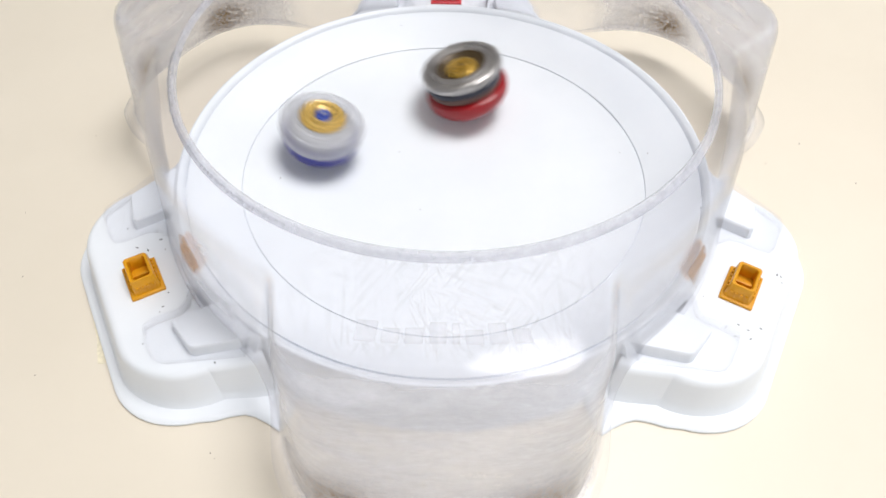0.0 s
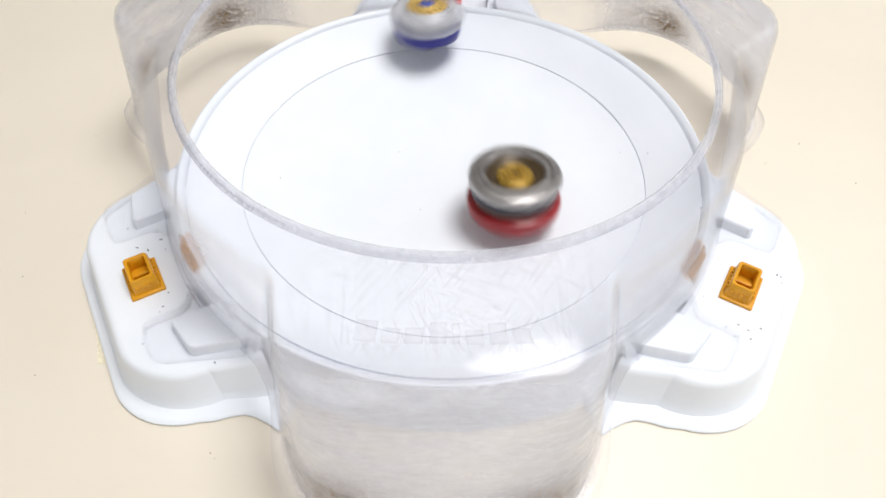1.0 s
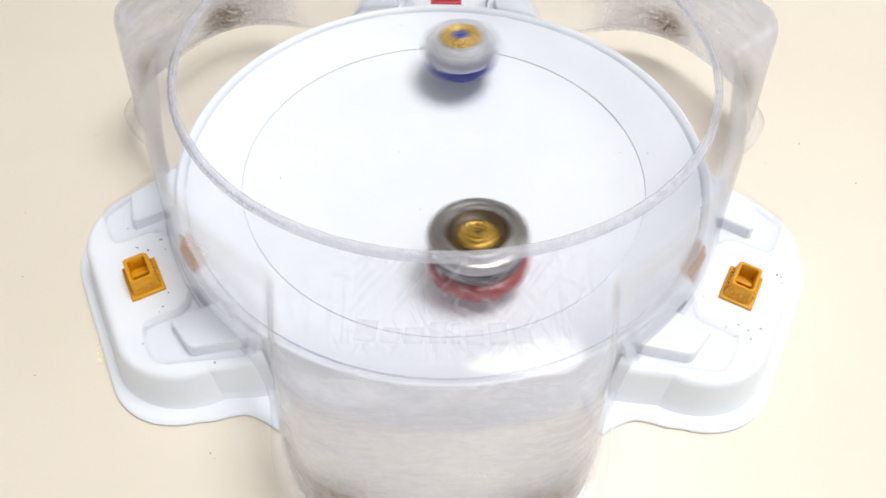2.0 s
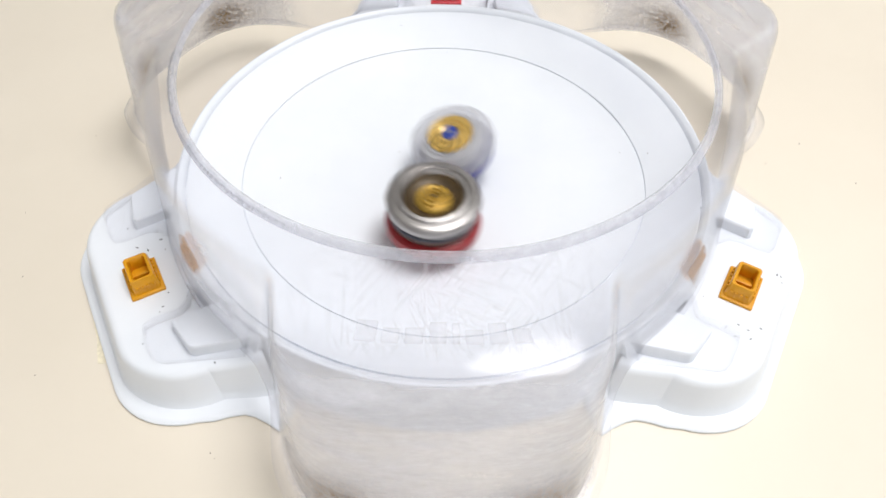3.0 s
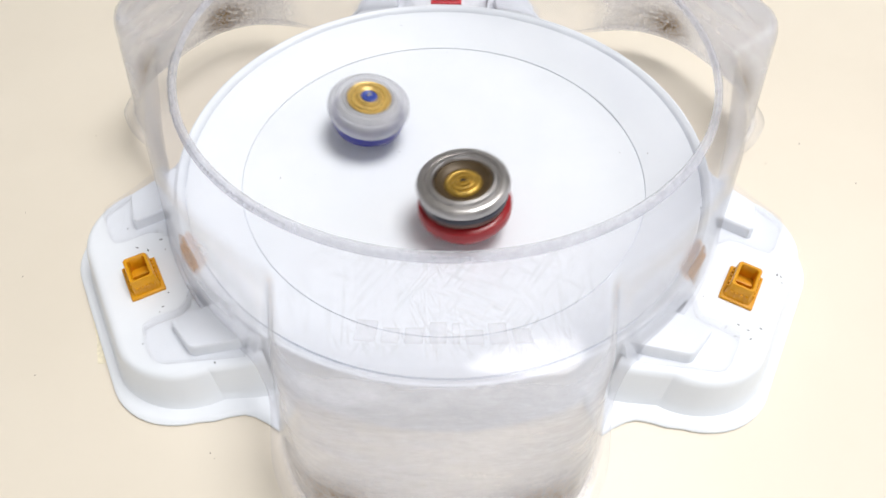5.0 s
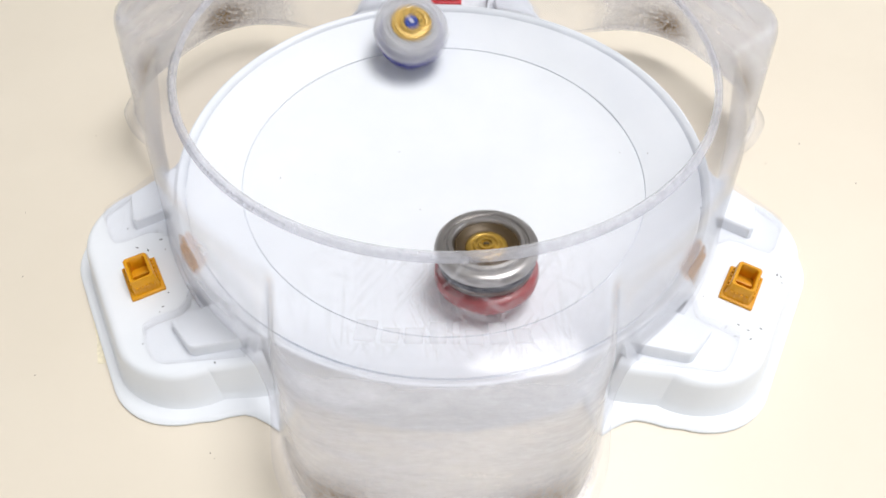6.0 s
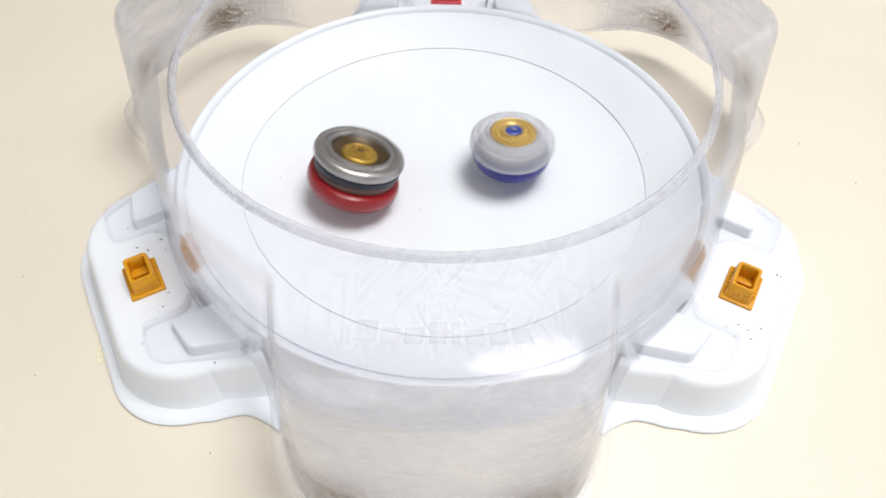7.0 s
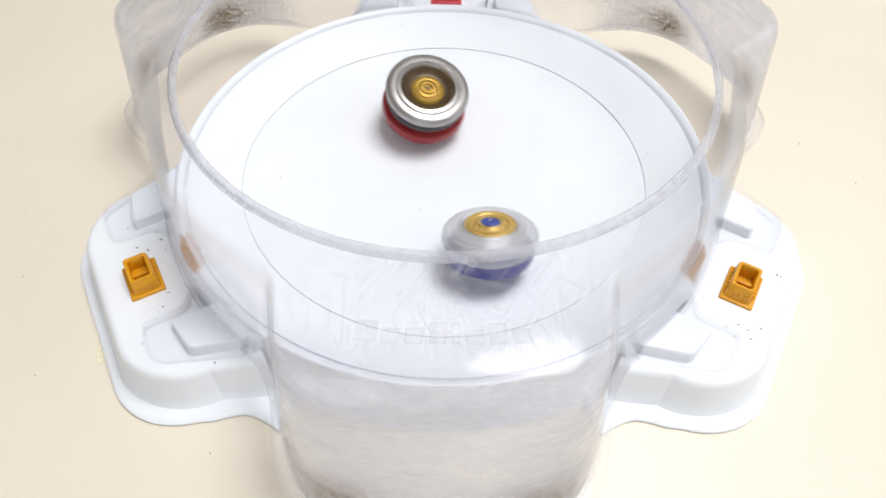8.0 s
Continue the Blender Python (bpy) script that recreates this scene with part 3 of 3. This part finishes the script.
# ---- what moves ----
def glide(way, spin):
    """Rows for walk(), one for each thirtieth of a second: the way smoothed between its places, with a steady spin in degrees a row."""
    times = [w[0] for w in way]
    rows = []
    for f in range(241):
        t = f / 30
        i = max(0, min(len(way) - 2, sum(1 for s in times if s <= t + 1e-6) - 1))
        a, b = way[i], way[i + 1]
        before, after = way[max(0, i - 1)], way[min(len(way) - 1, i + 2)]
        h = b[0] - a[0]
        u = min(1, max(0, (t - a[0]) / h))
        value = []
        for k in range(1, 6):
            ma = (b[k] - before[k]) / max(1e-6, b[0] - before[0]) * h
            mb = (after[k] - a[k]) / max(1e-6, after[0] - a[0]) * h
            value.append((2 * u ** 3 - 3 * u * u + 1) * a[k] + (u ** 3 - 2 * u * u + u) * ma + (3 * u * u - 2 * u ** 3) * b[k] + (u ** 3 - u * u) * mb)
        x, y, z, side, away = value
        axis = Vector((math.tan(radians(side)), math.tan(radians(away)), 1)).normalized()
        lean = Vector((0, 0, 1)).rotation_difference(axis).to_matrix().to_4x4()
        rows.append((t, Matrix.Translation((x, y, z)) @ lean @ pose(0, 0, 0, 0, 0, spin * f)))
    return rows


def motions():
    red_way = [
        (0, 0.0161, 0.0523, 0.0120, -15.4, 2), (0.1, -0.0111, 0.0543, 0.0121, -4.5, 3.5), (0.2, -0.0262, 0.0325, 0.0107, -5.5, 3.5),
        (0.3, -0.0411, 0.0015, 0.0107, 1.8, 3.5), (0.4, -0.0376, -0.0359, 0.0117, 0.4, 0.5), (0.5, -0.0225, -0.0642, 0.0135, 1.5, 3.5),
        (0.6, 0.0037, -0.0791, 0.0153, -0.6, 6.5), (0.7, 0.0275, -0.0708, 0.0148, -4.2, 3.5), (0.8, 0.0360, -0.0710, 0.0153, -7.2, 3.5),
        (0.9, 0.0385, -0.0600, 0.0141, -8.2, 3.5), (1, 0.0334, -0.0296, 0.0110, -1.6, 6), (1.1, 0.0207, 0.0035, 0.0094, -6.8, 5.5),
        (1.2, 0.0047, 0.0315, 0.0100, -2.4, 6.5), (1.3, 0.0110, 0.0576, 0.0124, 0.6, 6.5), (1.4, 0.0118, 0.0587, 0.0126, 0.6, 6.5),
        (1.5, 0.0056, 0.0377, 0.0105, 1.1, 6.5), (1.6, -0.0073, 0.0092, 0.0091, 3.3, 3.5), (1.7, -0.0193, -0.0217, 0.0098, 4, 1.5),
        (1.9, -0.0026, -0.0588, 0.0125, 0.3, 3.5), (2.1, 0.0323, -0.0633, 0.0141, -4.7, 3.5), (2.3, 0.0351, -0.0130, 0.0104, -4.2, 3.5),
        (2.5, 0.0073, 0.0359, 0.0103, -0.8, 3.5), (2.65, -0.0235, 0.0164, 0.0098, 5, 3.5), (2.8, -0.0364, -0.0199, 0.0107, 6.1, -0.5),
        (2.9, -0.0272, -0.0372, 0.0111, 5.2, -1.5), (3, -0.0049, -0.0404, 0.0107, 0.6, -2), (3.1, 0.0158, -0.0634, 0.0133, -2.4, -1.5),
        (3.2, 0.0392, -0.0778, 0.0166, -7.9, 3.5), (3.3, 0.0527, -0.0624, 0.0157, -10.4, 0.5), (3.4, 0.0503, -0.0364, 0.0129, -6.6, 1.5),
        (3.5, 0.0365, 0.0029, 0.0103, -4.1, 3), (3.6, 0.0448, 0.0028, 0.0110, -6, 0.5), (3.7, 0.0641, -0.0154, 0.0134, -11.4, -2.5),
        (3.8, 0.0617, -0.0329, 0.0139, -11.6, -2.5), (3.9, 0.0427, -0.0340, 0.0120, -7.4, -4.5), (4, 0.0217, -0.0300, 0.0104, -8.1, -2),
        (4.1, 0.0229, -0.0371, 0.0109, -8.4, -2.5), (4.2, 0.0351, -0.0443, 0.0122, -10.1, -1.5), (4.3, 0.0430, -0.0444, 0.0128, -11.2, -0.5),
        (4.4, 0.0552, -0.0359, 0.0133, -14.5, -0.5), (4.5, 0.0681, -0.0335, 0.0148, -16.1, 3), (4.6, 0.0633, -0.0198, 0.0134, -15.1, -0.5),
        (4.7, 0.0412, -0.0120, 0.0108, -13.1, 0.5), (4.9, 0.0219, -0.0235, 0.0100, -8.1, 0), (5.1, 0.0021, -0.0386, 0.0105, -2.1, 0),
        (5.3, -0.0046, -0.0552, 0.0121, 0.6, 2), (5.55, 0.0057, -0.0683, 0.0137, -0.9, 4), (5.8, 0.0169, -0.0727, 0.0146, -2.6, 5.5),
        (5.9, 0.0173, -0.0802, 0.0157, -2.7, 8.5), (6, 0.0194, -0.0748, 0.0146, -3, 6.5), (6.1, 0.0175, -0.0641, 0.0134, -4.3, 5.5),
        (6.2, 0.0095, -0.0480, 0.0114, -2.2, 8.5), (6.3, -0.0068, -0.0584, 0.0125, -0.8, 5.5), (6.4, -0.0173, -0.0576, 0.0126, 4.1, 10),
        (6.5, -0.0226, -0.0529, 0.0123, 5.6, 11), (6.6, -0.0260, -0.0422, 0.0115, 8.6, 8), (6.7, -0.0372, -0.0347, 0.0116, 13.7, 5.5),
        (6.8, -0.0486, -0.0295, 0.0122, 13.2, 5.5), (6.9, -0.0518, -0.0234, 0.0122, 14.4, 9), (7, -0.0478, -0.0186, 0.0116, 15.5, 12),
        (7.1, -0.0406, -0.0053, 0.0107, 15.5, 2), (7.2, -0.0531, 0.0016, 0.0118, 16.9, -2), (7.3, -0.0653, 0.0107, 0.0134, 17.2, -4),
        (7.4, -0.0646, 0.0172, 0.0135, 16, -5), (7.5, -0.0561, 0.0180, 0.0125, 14.1, -8), (7.6, -0.0406, 0.0191, 0.0110, 15.2, -6),
        (7.7, -0.0329, 0.0279, 0.0109, 14.2, -8), (7.8, -0.0303, 0.0410, 0.0116, 11, -10), (7.9, -0.0239, 0.0479, 0.0119, 9.4, -14),
        (8, -0.0137, 0.0438, 0.0111, 9.3, -16),
    ]
    blue_way = [
        (0, -0.0657, 0.0133, 0.0135, 11.5, -3), (0.1, -0.0421, 0.0021, 0.0108, 9.1, -4), (0.2, -0.0123, -0.0144, 0.0094, 4, -2),
        (0.3, 0.0213, -0.0192, 0.0098, -0.9, -3), (0.4, 0.0464, -0.0301, 0.0121, -0.7, -4), (0.5, 0.0540, -0.0215, 0.0126, 9, -3),
        (0.6, 0.0507, -0.0242, 0.0122, 0.7, -2), (0.7, 0.0395, -0.0105, 0.0107, -7.4, 3), (0.8, 0.0353, 0.0500, 0.0178, -8.9, 8),
        (0.9, 0.0159, 0.0938, 0.0300, -3.3, 4), (1, -0.0104, 0.0955, 0.0212, -1.1, 6), (1.1, -0.0236, 0.0681, 0.0162, -8.9, 2),
        (1.2, -0.0372, 0.0169, 0.0157, -9.5, -8), (1.3, -0.0810, -0.0464, 0.0277, 3.9, -8), (1.4, -0.0413, -0.0407, 0.0174, -3.3, -8),
        (1.5, 0.0236, -0.0263, 0.0123, -7.5, -10), (1.6, 0.0713, -0.0018, 0.0161, -5.5, 0), (1.7, 0.0811, 0.0225, 0.0341, -11.2, 5),
        (1.9, 0.0436, 0.0713, 0.0210, -6.7, 0), (2.1, -0.0239, 0.0668, 0.0140, 2, 0), (2.3, -0.0516, 0.0076, 0.0117, 8.2, 0),
        (2.5, -0.0065, -0.0230, 0.0096, 0.7, 0), (2.65, 0.0353, -0.0070, 0.0103, -4.2, 0), (2.8, 0.0516, 0.0131, 0.0118, -11.1, 2),
        (2.9, 0.0352, 0.0123, 0.0104, -11.1, 2), (3, 0.0091, 0.0085, 0.0112, -13.8, -10), (3.1, -0.0127, 0.0444, 0.0131, -7.9, -4),
        (3.2, -0.0250, 0.0917, 0.0180, -5.2, -4), (3.3, -0.0238, 0.0974, 0.0191, -3.6, 0), (3.4, -0.0231, 0.0942, 0.0184, -1.8, 0),
        (3.5, -0.0119, 0.0687, 0.0139, 3.6, -16), (3.6, -0.0351, 0.0739, 0.0157, -2.4, -14), (3.7, -0.0829, 0.0801, 0.0274, 11.7, -6),
        (3.8, -0.1210, 0.0577, 0.0504, 22.8, -4), (3.9, -0.0991, 0.0529, 0.0283, 26, 2), (4, -0.0478, 0.0187, 0.0116, 10.3, 6),
        (4.1, -0.0272, 0.0034, 0.0097, 8.3, 0), (4.2, -0.0177, -0.0029, 0.0093, 7.2, 4), (4.3, -0.0044, -0.0040, 0.0090, 4.8, 3),
        (4.4, -0.0002, -0.0014, 0.0090, -4.5, -2), (4.5, -0.0124, 0.0132, 0.0093, -7.7, -4), (4.6, -0.0264, 0.0226, 0.0102, 8, -6),
        (4.7, -0.0225, 0.0225, 0.0100, 7.7, -14), (4.9, -0.0338, 0.0302, 0.0111, 6.9, -8), (5.15, -0.0526, 0.0359, 0.0131, 6.9, -4),
        (5.4, -0.0493, 0.0651, 0.0157, 4.3, -4), (5.6, -0.0340, 0.0836, 0.0171, -1.7, -4), (5.8, -0.0193, 0.0921, 0.0179, -5.7, -4),
        (5.9, -0.0239, 0.1012, 0.0203, -3.6, -3), (6, -0.0217, 0.0974, 0.0190, 5.3, -22), (6.1, -0.0079, 0.0575, 0.0124, 9.7, -22),
        (6.2, 0.0109, 0.0088, 0.0092, 4, -14), (6.3, 0.0272, 0.0216, 0.0102, 7.7, -4), (6.4, 0.0450, 0.0282, 0.0118, -13.9, 2),
        (6.5, 0.0455, 0.0230, 0.0116, -29.5, 14), (6.6, 0.0298, 0.0173, 0.0102, -22.2, -8), (6.7, 0.0219, 0.0129, 0.0096, -9.7, -16),
        (6.8, 0.0291, 0.0122, 0.0100, 0.2, -14), (6.9, 0.0403, 0.0164, 0.0109, -8.1, -12), (7, 0.0336, 0.0039, 0.0101, 0.6, 4),
        (7.1, 0.0326, 0.0042, 0.0101, -22.6, 0), (7.2, 0.0415, 0.0003, 0.0107, -13.9, 4), (7.3, 0.0673, 0.0057, 0.0136, -17, -12),
        (7.4, 0.0731, -0.0017, 0.0143, -14, -6), (7.5, 0.0615, -0.0098, 0.0130, -14, 6), (7.6, 0.0410, -0.0081, 0.0107, -26.1, -6),
        (7.7, 0.0310, -0.0329, 0.0130, -20.7, 10), (7.8, 0.0290, -0.0563, 0.0150, 4.6, 4), (7.9, 0.0267, -0.0602, 0.0133, 3, 2),
        (8, 0.0209, -0.0652, 0.0137, -1.3, 20),
    ]
    walk(red_top, glide(red_way, 84))
    walk(blue_top, glide(blue_way, 82))


motions()
